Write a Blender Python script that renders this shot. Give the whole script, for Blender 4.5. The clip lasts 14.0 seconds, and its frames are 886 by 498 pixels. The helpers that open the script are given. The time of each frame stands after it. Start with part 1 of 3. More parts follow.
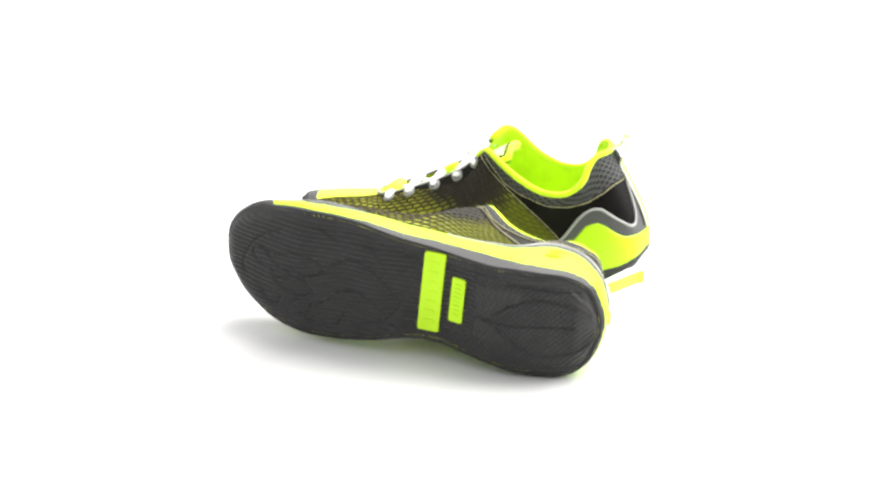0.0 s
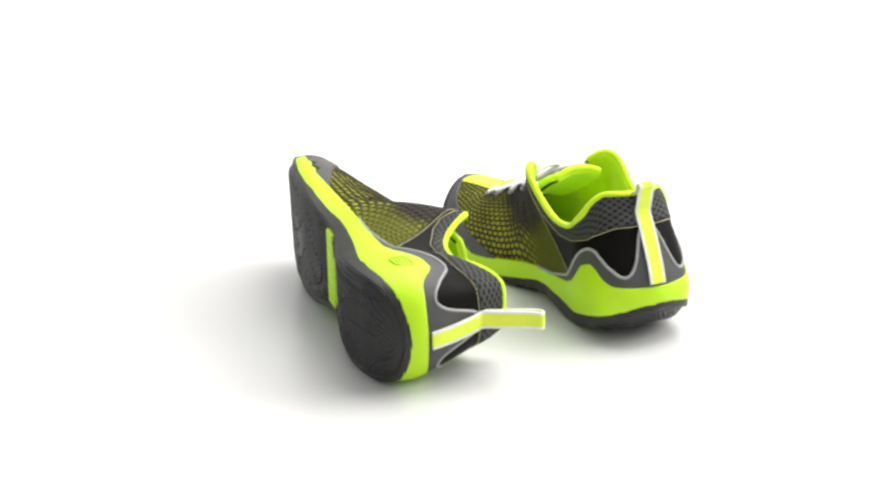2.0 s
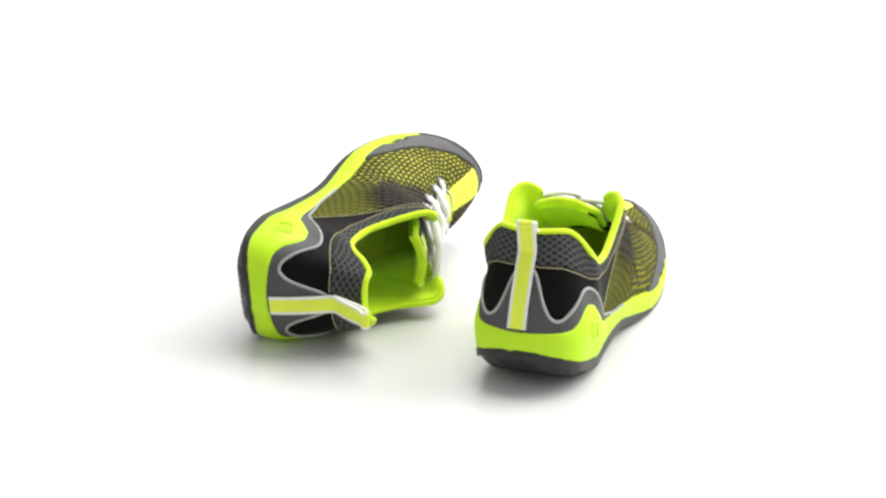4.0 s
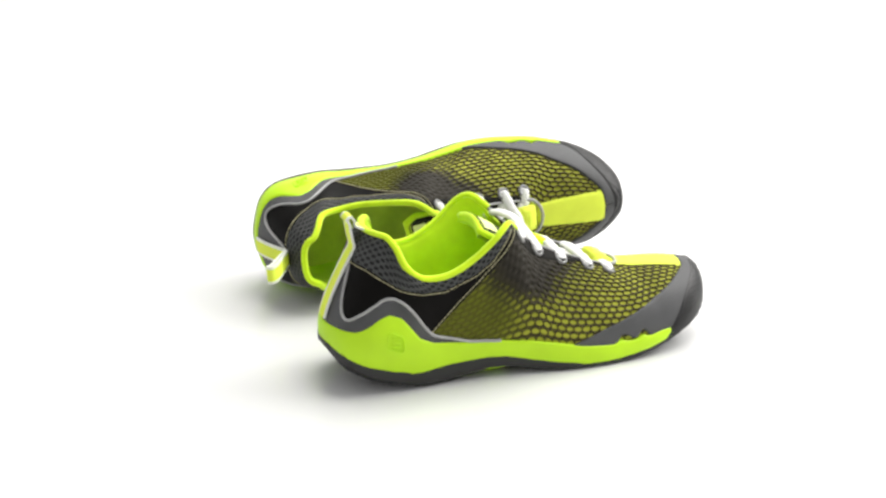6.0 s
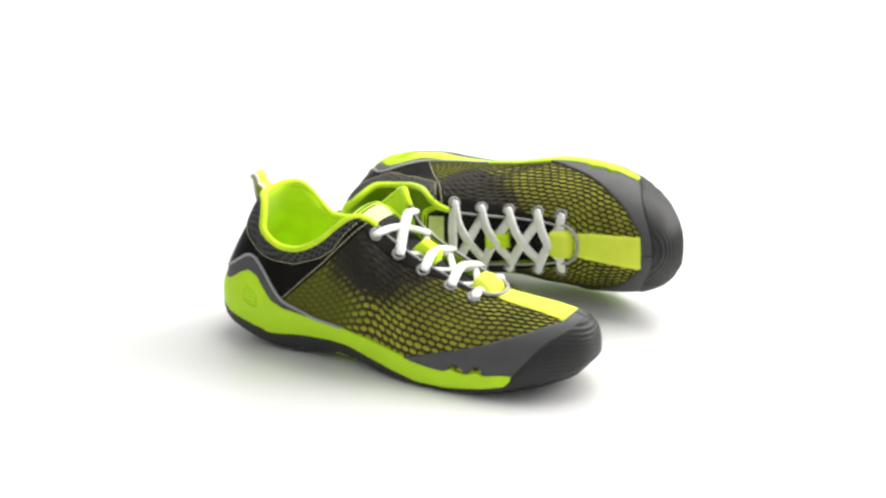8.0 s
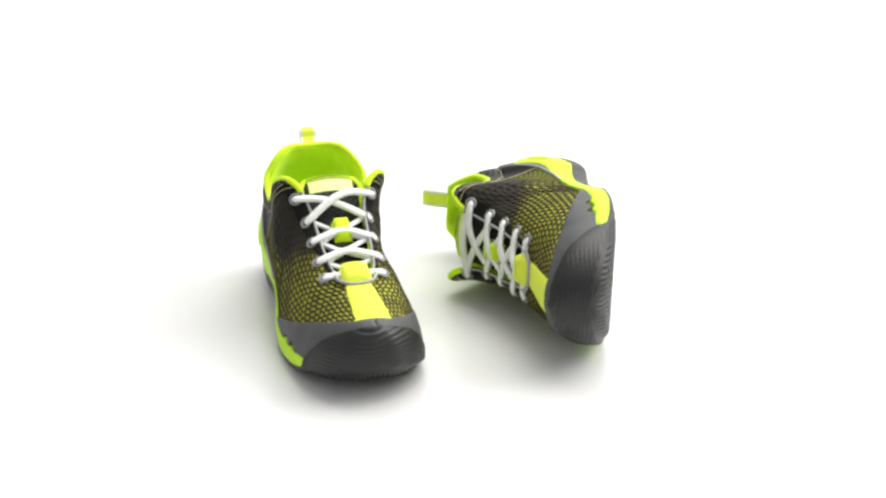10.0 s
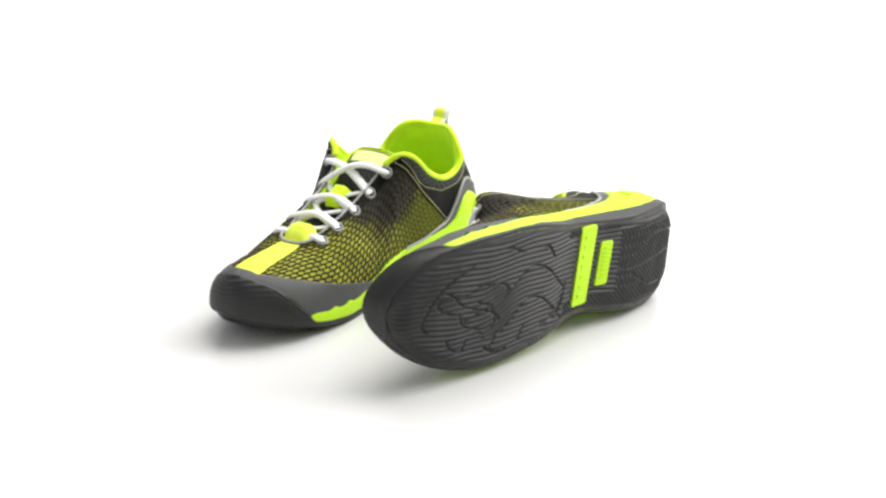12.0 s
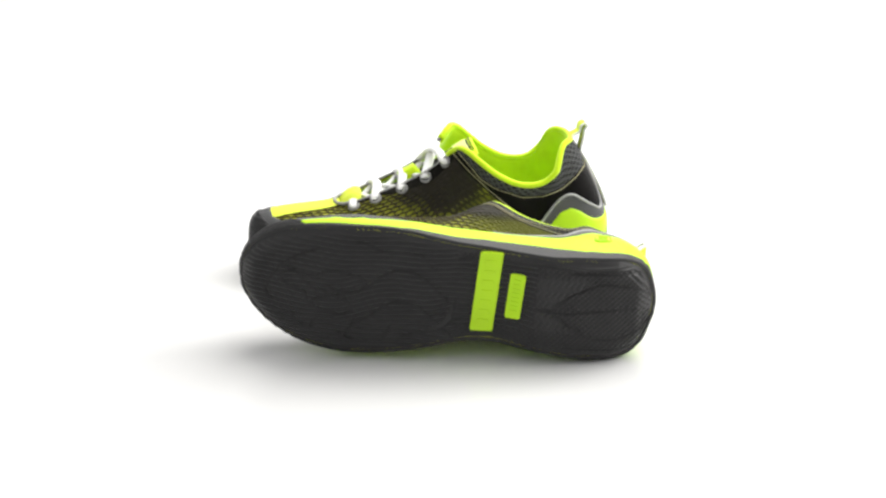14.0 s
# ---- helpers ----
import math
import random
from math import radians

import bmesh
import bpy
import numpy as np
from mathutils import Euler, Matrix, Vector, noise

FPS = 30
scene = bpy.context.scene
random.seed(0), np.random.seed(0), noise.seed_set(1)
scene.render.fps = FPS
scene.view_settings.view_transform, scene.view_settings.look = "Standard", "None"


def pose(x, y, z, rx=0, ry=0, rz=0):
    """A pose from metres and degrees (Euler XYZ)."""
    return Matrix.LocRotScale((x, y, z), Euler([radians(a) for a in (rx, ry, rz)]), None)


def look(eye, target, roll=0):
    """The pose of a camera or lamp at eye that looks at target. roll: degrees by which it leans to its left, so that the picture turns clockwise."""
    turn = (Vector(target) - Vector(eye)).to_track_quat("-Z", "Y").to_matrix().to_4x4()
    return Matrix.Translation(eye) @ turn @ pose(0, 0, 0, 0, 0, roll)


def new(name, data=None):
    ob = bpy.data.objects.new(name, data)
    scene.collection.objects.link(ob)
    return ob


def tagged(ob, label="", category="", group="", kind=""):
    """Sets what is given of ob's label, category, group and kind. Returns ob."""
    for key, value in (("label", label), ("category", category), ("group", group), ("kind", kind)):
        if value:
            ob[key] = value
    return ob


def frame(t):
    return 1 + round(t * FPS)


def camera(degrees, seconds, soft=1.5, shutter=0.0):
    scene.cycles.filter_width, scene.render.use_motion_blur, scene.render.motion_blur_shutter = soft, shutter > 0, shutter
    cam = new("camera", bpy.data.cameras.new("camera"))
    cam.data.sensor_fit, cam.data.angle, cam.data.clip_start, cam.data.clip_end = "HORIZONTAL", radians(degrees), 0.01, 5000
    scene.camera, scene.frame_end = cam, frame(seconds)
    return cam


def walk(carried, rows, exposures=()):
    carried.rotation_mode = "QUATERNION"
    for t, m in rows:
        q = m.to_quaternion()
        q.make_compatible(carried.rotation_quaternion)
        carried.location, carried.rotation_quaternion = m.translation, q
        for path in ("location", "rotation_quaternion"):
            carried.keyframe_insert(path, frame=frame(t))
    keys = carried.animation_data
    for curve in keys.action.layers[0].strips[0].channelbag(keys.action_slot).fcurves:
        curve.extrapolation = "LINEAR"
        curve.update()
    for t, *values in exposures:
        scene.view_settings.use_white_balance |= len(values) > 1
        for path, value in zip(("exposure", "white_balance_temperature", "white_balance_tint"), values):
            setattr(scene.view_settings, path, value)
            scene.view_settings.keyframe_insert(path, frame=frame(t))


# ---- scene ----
# ---- camera: it stands still, the two shoes turn before it ----
cam = camera(29.31, 14.0, soft=2.6)
CAM = Matrix.Translation((0, -1.2137, 0.4847)) @ Matrix.Rotation(radians(0.456), 4, "Z") @ Matrix.Rotation(radians(90 - 19.828), 4, "X") @ Matrix.Rotation(radians(-0.192), 4, "Z")
# the clip opens brighter and settles at once
walk(cam, [(0.0, CAM), (14.0, CAM)], exposures=[(0.0, 0.75), (0.1, 0.45), (0.2, 0.15), (0.3, 0.0), (14.0, 0.0)])

# ---- light: white sweep, a key softbox and an added overhead fill ----
world = bpy.data.worlds.new("studio")
world.use_nodes = True
scene.world = world
world.node_tree.nodes["Background"].inputs[0].default_value = (1, 1, 1, 1)
world.node_tree.nodes["Background"].inputs[1].default_value = 0.56


def softbox(name, eye, target, size, power):
    la = bpy.data.lights.new(name, "AREA")
    la.shape, la.size, la.size_y, la.energy = "RECTANGLE", size[0], size[1], power
    la.color = (1.0, 0.985, 0.96)
    ob = new(name, la)
    ob.matrix_world = look(eye, target)
    return ob


softbox("softbox_key", (1.75, 0.4, 1.25), (0, 0.05, 0.0), (1.5, 1.4), 42)
# unseen overhead lamp, added to fill the shadows and whiten the sweep
softbox("fill_top", (0.40, 0.68, 1.40), (0.30, 0.58, 0), (1.5, 1.5), 34)


# ---- materials ----
def material(name, color, rough=0.6, var=0.12, scale=60.0, bump=0.15, bump_scale=900.0, spec=0.4, coat=0.0, sheen=0.0):
    m = bpy.data.materials.new(name)
    m.use_nodes = True
    nt = m.node_tree
    b = nt.nodes["Principled BSDF"]
    b.inputs["Roughness"].default_value = rough
    b.inputs["Specular IOR Level"].default_value = spec
    b.inputs["Coat Weight"].default_value = coat
    b.inputs["Sheen Weight"].default_value = sheen
    tc = nt.nodes.new("ShaderNodeTexCoord")
    n1 = nt.nodes.new("ShaderNodeTexNoise")
    n1.inputs["Scale"].default_value, n1.inputs["Detail"].default_value = scale, 5
    nt.links.new(tc.outputs["Object"], n1.inputs["Vector"])
    ramp = nt.nodes.new("ShaderNodeValToRGB")
    ramp.color_ramp.elements[0].position, ramp.color_ramp.elements[1].position = 0.3, 0.72
    ramp.color_ramp.elements[0].color = (*[c * (1 - var) for c in color], 1)
    ramp.color_ramp.elements[1].color = (*[min(1, c * (1 + var)) for c in color], 1)
    nt.links.new(n1.outputs["Fac"], ramp.inputs["Fac"])
    nt.links.new(ramp.outputs["Color"], b.inputs["Base Color"])
    n2 = nt.nodes.new("ShaderNodeTexNoise")
    n2.inputs["Scale"].default_value, n2.inputs["Detail"].default_value = bump_scale, 3
    nt.links.new(tc.outputs["Object"], n2.inputs["Vector"])
    bp = nt.nodes.new("ShaderNodeBump")
    bp.inputs["Strength"].default_value, bp.inputs["Distance"].default_value = bump, 0.0006
    nt.links.new(n2.outputs["Fac"], bp.inputs["Height"])
    nt.links.new(bp.outputs["Normal"], b.inputs["Normal"])
    return m


def knit(name, ground, hole, a, b_, cut=0.15, rough=0.8):
    """Open-knit fabric: rows of staggered oval holes, laid out in the metres of the UV map."""
    m = material(name, ground, rough, 0.15, 90, 0.2, 1200, 0.25)
    nt = m.node_tree
    bsdf = nt.nodes["Principled BSDF"]
    uv = nt.nodes.new("ShaderNodeUVMap")
    sep = nt.nodes.new("ShaderNodeSeparateXYZ")
    nt.links.new(uv.outputs["UV"], sep.inputs[0])
    waves = []
    for axis, step in (("X", a), ("Y", b_)):
        mul = nt.nodes.new("ShaderNodeMath")
        mul.operation = "MULTIPLY"
        mul.inputs[1].default_value = 2 * math.pi / step
        nt.links.new(sep.outputs[axis], mul.inputs[0])
        cos = nt.nodes.new("ShaderNodeMath")
        cos.operation = "COSINE"
        nt.links.new(mul.outputs[0], cos.inputs[0])
        waves.append(cos)
    prod = nt.nodes.new("ShaderNodeMath")
    prod.operation = "MULTIPLY"
    nt.links.new(waves[0].outputs[0], prod.inputs[0])
    nt.links.new(waves[1].outputs[0], prod.inputs[1])
    ramp = nt.nodes.new("ShaderNodeValToRGB")
    ramp.color_ramp.elements[0].position, ramp.color_ramp.elements[1].position = cut, cut + 0.3
    nt.links.new(prod.outputs[0], ramp.inputs["Fac"])
    mix = nt.nodes.new("ShaderNodeMix")
    mix.data_type = "RGBA"
    nt.links.new(ramp.outputs["Color"], mix.inputs["Factor"])
    old = bsdf.inputs["Base Color"].links[0].from_socket
    nt.links.new(old, mix.inputs["A"])
    mix.inputs["B"].default_value = (*hole, 1)
    nt.links.new(mix.outputs["Result"], bsdf.inputs["Base Color"])
    bp = nt.nodes.new("ShaderNodeBump")
    bp.invert = True
    bp.inputs["Strength"].default_value, bp.inputs["Distance"].default_value = 0.9, 0.0008
    nt.links.new(ramp.outputs["Color"], bp.inputs["Height"])
    prev = bsdf.inputs["Normal"].links[0].from_node
    nt.links.new(prev.outputs["Normal"], bp.inputs["Normal"])
    nt.links.new(bp.outputs["Normal"], bsdf.inputs["Normal"])
    return m


def zoned(name, colour, rough, waist, eyelet_tint, amount):
    """Fabric whose colour changes over the shoe: evener at the waist, with some see-through light put in, darker round
    the eyelets.
    """
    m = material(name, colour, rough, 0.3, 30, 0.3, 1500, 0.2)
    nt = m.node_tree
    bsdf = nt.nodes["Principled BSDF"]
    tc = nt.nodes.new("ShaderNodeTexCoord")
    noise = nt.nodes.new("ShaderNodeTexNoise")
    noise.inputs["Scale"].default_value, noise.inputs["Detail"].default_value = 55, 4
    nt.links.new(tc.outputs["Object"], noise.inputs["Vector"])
    # the waist tint partly holds light coming through the sheer mesh
    for centre, size, near, far, tint, most in (((0.086, 0, 0.044), (0.050, 1e3, 0.040), 0.9, 1.65, waist, amount), ((0.143, 0, 0.091), (0.050, 1e3, 0.045), 0.88, 1.5, eyelet_tint, 1.0)):
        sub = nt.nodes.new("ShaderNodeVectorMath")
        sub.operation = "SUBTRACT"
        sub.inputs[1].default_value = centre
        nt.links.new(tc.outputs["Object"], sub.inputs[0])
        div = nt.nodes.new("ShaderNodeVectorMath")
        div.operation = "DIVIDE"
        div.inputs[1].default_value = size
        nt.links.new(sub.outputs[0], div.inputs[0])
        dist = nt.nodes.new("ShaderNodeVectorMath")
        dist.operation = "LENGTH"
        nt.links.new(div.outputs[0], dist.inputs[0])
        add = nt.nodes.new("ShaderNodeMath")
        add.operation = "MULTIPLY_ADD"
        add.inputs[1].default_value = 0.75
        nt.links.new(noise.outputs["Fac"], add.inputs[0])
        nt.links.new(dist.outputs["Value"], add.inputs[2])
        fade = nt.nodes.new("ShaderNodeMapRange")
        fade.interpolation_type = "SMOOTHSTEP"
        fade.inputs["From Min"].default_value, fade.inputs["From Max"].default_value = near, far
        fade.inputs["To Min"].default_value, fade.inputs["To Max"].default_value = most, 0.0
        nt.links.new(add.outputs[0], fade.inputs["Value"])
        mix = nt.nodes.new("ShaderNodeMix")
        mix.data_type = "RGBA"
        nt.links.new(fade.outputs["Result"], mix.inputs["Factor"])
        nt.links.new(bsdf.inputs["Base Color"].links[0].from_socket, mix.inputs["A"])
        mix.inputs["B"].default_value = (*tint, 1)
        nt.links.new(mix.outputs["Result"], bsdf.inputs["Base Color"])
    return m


LIME = (0.52, 0.84, 0.008)
MAT = {
    "lime_rubber": material("lime_rubber", LIME, 0.5, 0.05, 40, 0.12, 500),
    "lime_cloth": material("lime_cloth", (0.64, 0.90, 0.02), 0.85, 0.07, 80, 0.35, 1600, 0.2, sheen=0.2),
    "lime_pale": material("lime_pale", (0.78, 0.90, 0.08), 0.7, 0.06, 60, 0.25, 1500, 0.3),
    "label_pale": material("label_pale", (0.80, 0.88, 0.34), 0.7, 0.08, 80, 0.25, 1500, 0.3),
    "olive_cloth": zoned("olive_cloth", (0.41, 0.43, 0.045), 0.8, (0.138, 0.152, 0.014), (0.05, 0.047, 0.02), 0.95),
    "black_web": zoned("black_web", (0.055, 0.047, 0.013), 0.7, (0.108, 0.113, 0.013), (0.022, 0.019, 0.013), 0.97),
    "black_synthetic": material("black_synthetic", (0.006, 0.0055, 0.005), 0.45, 0.3, 50, 0.2, 1100, 0.06),
    "eyestay_black": material("eyestay_black", (0.012, 0.011, 0.009), 0.6, 0.5, 40, 0.3, 1300, 0.08),
    "grey_rubber": material("grey_rubber", (0.0175, 0.017, 0.017), 0.45, 0.2, 35, 0.3, 800, 0.45),
    "grey_synthetic": material("grey_synthetic", (0.072, 0.072, 0.074), 0.55, 0.1, 60, 0.25, 1300, 0.4),
    "grey_piping": material("grey_piping", (0.36, 0.36, 0.35), 0.45, 0.08, 80, 0.15, 1500, 0.5),
    "collar_knit": knit("collar_knit", (0.07, 0.072, 0.07), (0.014, 0.014, 0.014), 0.0068, 0.0048, 0.05),
    "tongue_knit": knit("tongue_knit", (0.03, 0.03, 0.03), (0.005, 0.005, 0.005), 0.005, 0.005),
    "white_lace": material("white_lace", (0.88, 0.88, 0.86), 0.85, 0.06, 200, 0.5, 2200, 0.2),
    "white_edge": material("white_edge", (0.80, 0.82, 0.74), 0.7, 0.05, 200, 0.3, 2000, 0.3),
    "tan_thread": material("tan_thread", (0.44, 0.41, 0.24), 0.7, 0.2, 300, 0.2, 2000, 0.3),
    "footbed": material("footbed", (0.68, 0.76, 0.16), 0.85, 0.15, 50, 0.3, 1200, 0.2),
    "eyelet_metal": material("eyelet_metal", (0.26, 0.26, 0.25), 0.35, 0.1, 90, 0.1, 900, 0.6),
    "unseen_floor": material("unseen_floor", (0.12, 0.12, 0.12), 0.7, 0.2, 4, 0.2, 90, 0.3),
    "sweep": material("sweep", (0.765, 0.765, 0.760), 0.24, 0.006, 3, 0.02, 300, 0.5),
}


# ---- the white sweep ----
def build_sweep():
    # front edge cut short out of view, to darken light from the camera side
    prof = [(-0.75, -0.9), (-0.75, -0.03), (-0.72, 0.0), (-0.4, 0.0), (0.0, 0.0), (0.8, 0.0), (1.5, 0.0)]
    prof += [(1.5 + 0.6 * math.sin(radians(a)), 0.6 - 0.6 * math.cos(radians(a))) for a in range(10, 91, 10)]
    prof += [(2.1, 2.2)]
    xs = [-1.5 + 0.3 * i for i in range(11)]
    verts = [(x, y, z) for y, z in prof for x in xs]
    n = len(xs)
    faces = [(i * n + j, i * n + j + 1, (i + 1) * n + j + 1, (i + 1) * n + j) for i in range(len(prof) - 1) for j in range(n - 1)]
    me = bpy.data.meshes.new("floor")
    me.from_pydata(verts, [], faces)
    me.shade_smooth()
    me.materials.append(MAT["sweep"])
    tagged(new("floor", me), "seamless glossy white studio sweep curving up behind", "floor", kind="structure")


build_sweep()


# added out of view: ground below the camera that keeps front reflections dark
def build_ground():
    me = bpy.data.meshes.new("ground")
    me.from_pydata([(-9, -9, -0.9), (9, -9, -0.9), (9, 9, -0.9), (-9, 9, -0.9)], [], [(0, 1, 2, 3)])
    me.materials.append(MAT["unseen_floor"])
    tagged(new("ground", me), "unseen dark grey floor added under the sweep for dark reflections", "floor", kind="structure")


build_ground()

# ---- the shoe's shape: stations round the foot, in millimetres ----
# base x, base y outside, base y inside; top x, top y, top z; rise of the lower handle, its bulge, reach and drop of the upper handle
STATIONS = np.array([
    (1.5, 2, 2, 33, 0, 110, 0.34, 1, 0.4, 0.34),
    (3.5, 14.06, -10.15, 34, 10, 110.5, 0.34, 2.263, 0.4, 0.34),
    (9.5, 29.31, -25.05, 37, 17.5, 110.6, 0.34, 3.212, 0.45, 0.34),
    (21, 37.5, -32.49, 42, 24, 109.3, 0.34, 4.5, 0.5, 0.34),
    (40, 39.5, -33.75, 46, 31, 103, 0.36, 5, 0.6, 0.34),
    (58, 40, -32.52, 50.5, 38.5, 91.5, 0.38, 5.5, 0.9, 0.36),
    (74, 39.06, -30.5, 62, 39, 82.5, 0.38, 5.36, 1, 0.36),
    (94, 39.36, -28.5, 80, 40, 82.5, 0.38, 5.66, 1, 0.36),
    (110, 40, -26.5, 98.5, 40.5, 91.5, 0.4, 6.5, 0.9, 0.36),
    (124, 41.35, -26.5, 114, 41.5, 104.5, 0.42, 7.5, 0.9, 0.34),
    (134, 42.6, -27.5, 121, 39.5, 110.5, 0.44, 7.5, 0.8, 0.3),
    (142, 43.8, -29, 127, 34.5, 112.5, 0.46, 7, 0.7, 0.24),
    (150, 45.5, -31, 133.5, 27, 108, 0.48, 5.5, 0.55, 0.2),
    (160, 47.5, -34, 146, 20.5, 95, 0.5, 4.5, 0.45, 0.18),
    (174, 50, -37.1, 166, 18.5, 83, 0.52, 3.9, 0.45, 0.15),
    (195, 51, -40.75, 187, 17.5, 74, 0.54, 3.25, 0.48, 0.12),
    (215, 50, -42.39, 207, 15, 66, 0.58, 3.107, 0.54, 0.08),
    (231, 48.5, -42.02, 217, 9, 62, 0.6, 2.993, 0.58, 0.04),
    (246, 45.5, -40.34, 226, 0, 60, 0.62, 2.886, 0.6, 0.02),
    (260.5, 41.5, -36.65, 242, 0, 58.5, 0.62, 2.782, 0.6, 0.01),
    (276, 34, -28.99, 261, 0, 57, 0.62, 2.671, 0.6, 0.01),
    (286.8, 24.5, -19.22, 276, 0, 55.5, 0.62, 2.594, 0.6, 0.01),
    (293.5, 14, -9.861, 285, 0, 53.5, 0.62, 2.046, 0.6, 0.02),
    (295.5, 2.5, 2.5, 289.5, 0, 51.5, 0.6, 1, 0.6, 0.03)])
NS = len(STATIONS) - 1
RING = 2 * NS


def bottom_z(x):
    return np.interp(x, [0, 4, 12, 28, 55, 72, 86, 99, 115, 130, 145, 158, 180, 200, 222, 248, 265, 284, 294, 300],
                     [23, 19.5, 14.5, 8, 3.6, 2.8, 4.5, 7, 8.8, 7.6, 4.6, 2.8, 2, 2, 2.6, 5.2, 8.5, 14, 18, 22])


def edge_lift(x):
    """How far the sole's rim is rounded up over its middle."""
    return np.interp(x, [0, 12, 28, 55, 85, 225, 258, 300], [7.5, 7, 3.5, 0.8, 0, 0, 4.5, 6])


def ring_table(pinch=1.0):
    """The stations round the foot; pinch draws the ankle opening together."""
    rows = []
    for k in range(RING):
        i = k if k <= NS else RING - k
        s = STATIONS[i]
        out = k <= NS
        by = s[1] if out else s[2]
        ty = s[4] * (1 + (pinch - 1) * np.interp(i, [1, 3, 6, 9, 13], [0, 1.7, 1.7, 1, 0]))
        ty = ty if out else -ty
        rows.append((s[0], by, bottom_z(s[0]) + 1.0 + edge_lift(s[0]), s[3], ty, s[5], s[6], s[7], s[8], s[9]))
    return np.array(rows, float)


TABLE = ring_table()


def ring_at(sig):
    sig = np.asarray(sig, float)
    i = np.floor(sig).astype(int)
    f = (sig - i)[..., None]
    p = [TABLE[(i + d) % RING] for d in (-1, 0, 1, 2)]
    return 0.5 * (2 * p[1] + (p[2] - p[0]) * f + (2 * p[0] - 5 * p[1] + 4 * p[2] - p[3]) * f ** 2 + (3 * p[1] - p[0] - 3 * p[2] + p[3]) * f ** 3)


def surf(sig, v):
    """A point of the upper (mm): sig runs round the foot from the heel, v from the sole to the top edge."""
    sig, v = np.broadcast_arrays(np.asarray(sig, float), np.asarray(v, float))
    r = ring_at(sig)
    d = ring_at(sig + 0.05)[..., :2] - ring_at(sig - 0.05)[..., :2]
    d /= np.linalg.norm(d, axis=-1, keepdims=True)
    out = np.stack([-d[..., 1], d[..., 0], np.zeros(d.shape[:-1])], -1)
    B, T = r[..., 0:3], r[..., 3:6]
    dz = (T - B)[..., 2:3] * np.array([0, 0, 1.0])
    h = (B - T) * np.array([1.0, 1.0, 0])
    c1 = B + dz * r[..., 6:7] + out * r[..., 7:8]
    c2 = T + h * r[..., 8:9] - dz * r[..., 9:10] + out * (r[..., 7:8] * 0.5)
    w = v[..., None]
    soft = np.clip((np.minimum(sig % RING, RING - sig % RING) - 8) / 3, 0, 1) * np.clip((18 - np.minimum(sig % RING, RING - sig % RING)) / 3, 0, 1)
    crease = 0.7 * soft * 4 * v * (1 - v) * np.sin(2.3 * sig + 5 * v) * np.sin(9 * v + 0.8 * sig)
    c1 = c1 + out * crease[..., None] * 1.5
    c2 = c2 + out * crease[..., None] * 1.5
    return (1 - w) ** 3 * B + 3 * (1 - w) ** 2 * w * c1 + 3 * (1 - w) * w ** 2 * c2 + w ** 3 * T


def normal(sig, v):
    sig, v = np.broadcast_arrays(np.asarray(sig, float), np.clip(np.asarray(v, float), 0.02, 0.97))
    a = surf(sig + 0.06, v) - surf(sig - 0.06, v)
    b = surf(sig, v + 0.02) - surf(sig, v - 0.02)
    n = np.cross(b, a)
    return n / (np.linalg.norm(n, axis=-1, keepdims=True) + 1e-9)


VS = np.linspace(0, 1, 161)


def reach(sig, curve, default=1.0):
    """The v at which the column sig rises over the side-view curve z(x)."""
    p = surf(np.full(VS.shape, sig), VS)
    over = p[:, 2] - np.interp(p[:, 0], *curve)
    k = np.argmax(over > 0)
    if not (over > 0).any():
        return default
    if k == 0:
        return 0.0
    return float(VS[k - 1] + (VS[k] - VS[k - 1]) * (-over[k - 1]) / (over[k] - over[k - 1]))


def curve(*pts):
    return tuple(np.array(c, float) for c in zip(*pts))


HEEL_RIM = [(0, 35), (1, 34), (2, 30), (3, 24), (4, 18), (5, 15)]
OUTSOLE_TOP = curve((-9, 33), (0, 31.5), (4, 29), (11, 24), (20, 19.5), (39, 15), (59, 15), (83, 18), (107, 19), (123, 18), (143, 13), (163, 9), (183, 7), (208, 7), (232, 10), (248, 13.5), (253, 19), (259, 27), (266, 36), (274, 44), (283, 50), (293, 57), (310, 60))
LIME_TOP = curve((-9, 47), (4, 47), (10, 47.5), (16, 48), (22, 51), (30, 57), (37, 60), (46, 57), (52, 49), (58, 41), (68, 36), (91, 33), (115, 31), (143, 27), (163, 23), (180, 19.5), (196, 17.5), (204, 17), (210, 19.5), (215, 17.5), (222, 17.5), (228, 20), (233, 18), (246, 20), (253, 20), (259, 24), (267, 31), (310, 31))
TRIM_TOP = curve((2, 88), (6, 78), (8.5, 64), (11, 56), (15, 53.5), (20, 56), (24, 61), (30, 68), (37, 71), (45, 69), (52, 63), (58, 54), (64, 43), (72, 39.5), (82, 37), (93, 33), (310, 10))
COLLAR_LOW = curve((10, 90), (18, 90), (27, 89), (34, 84), (45, 77), (61, 72), (77, 72), (100, 81), (112, 90), (120, 101), (130, 113), (136, 130))
EYESTAY = curve((60, 34), (69, 43), (84, 57), (104, 75), (123, 94), (135, 108), (139, 130))
GUARD_TOP = curve((150, 12), (170, 20), (196, 28), (221, 35), (247, 43.5), (261, 48), (269, 51), (277, 53), (282, 58), (310, 75))


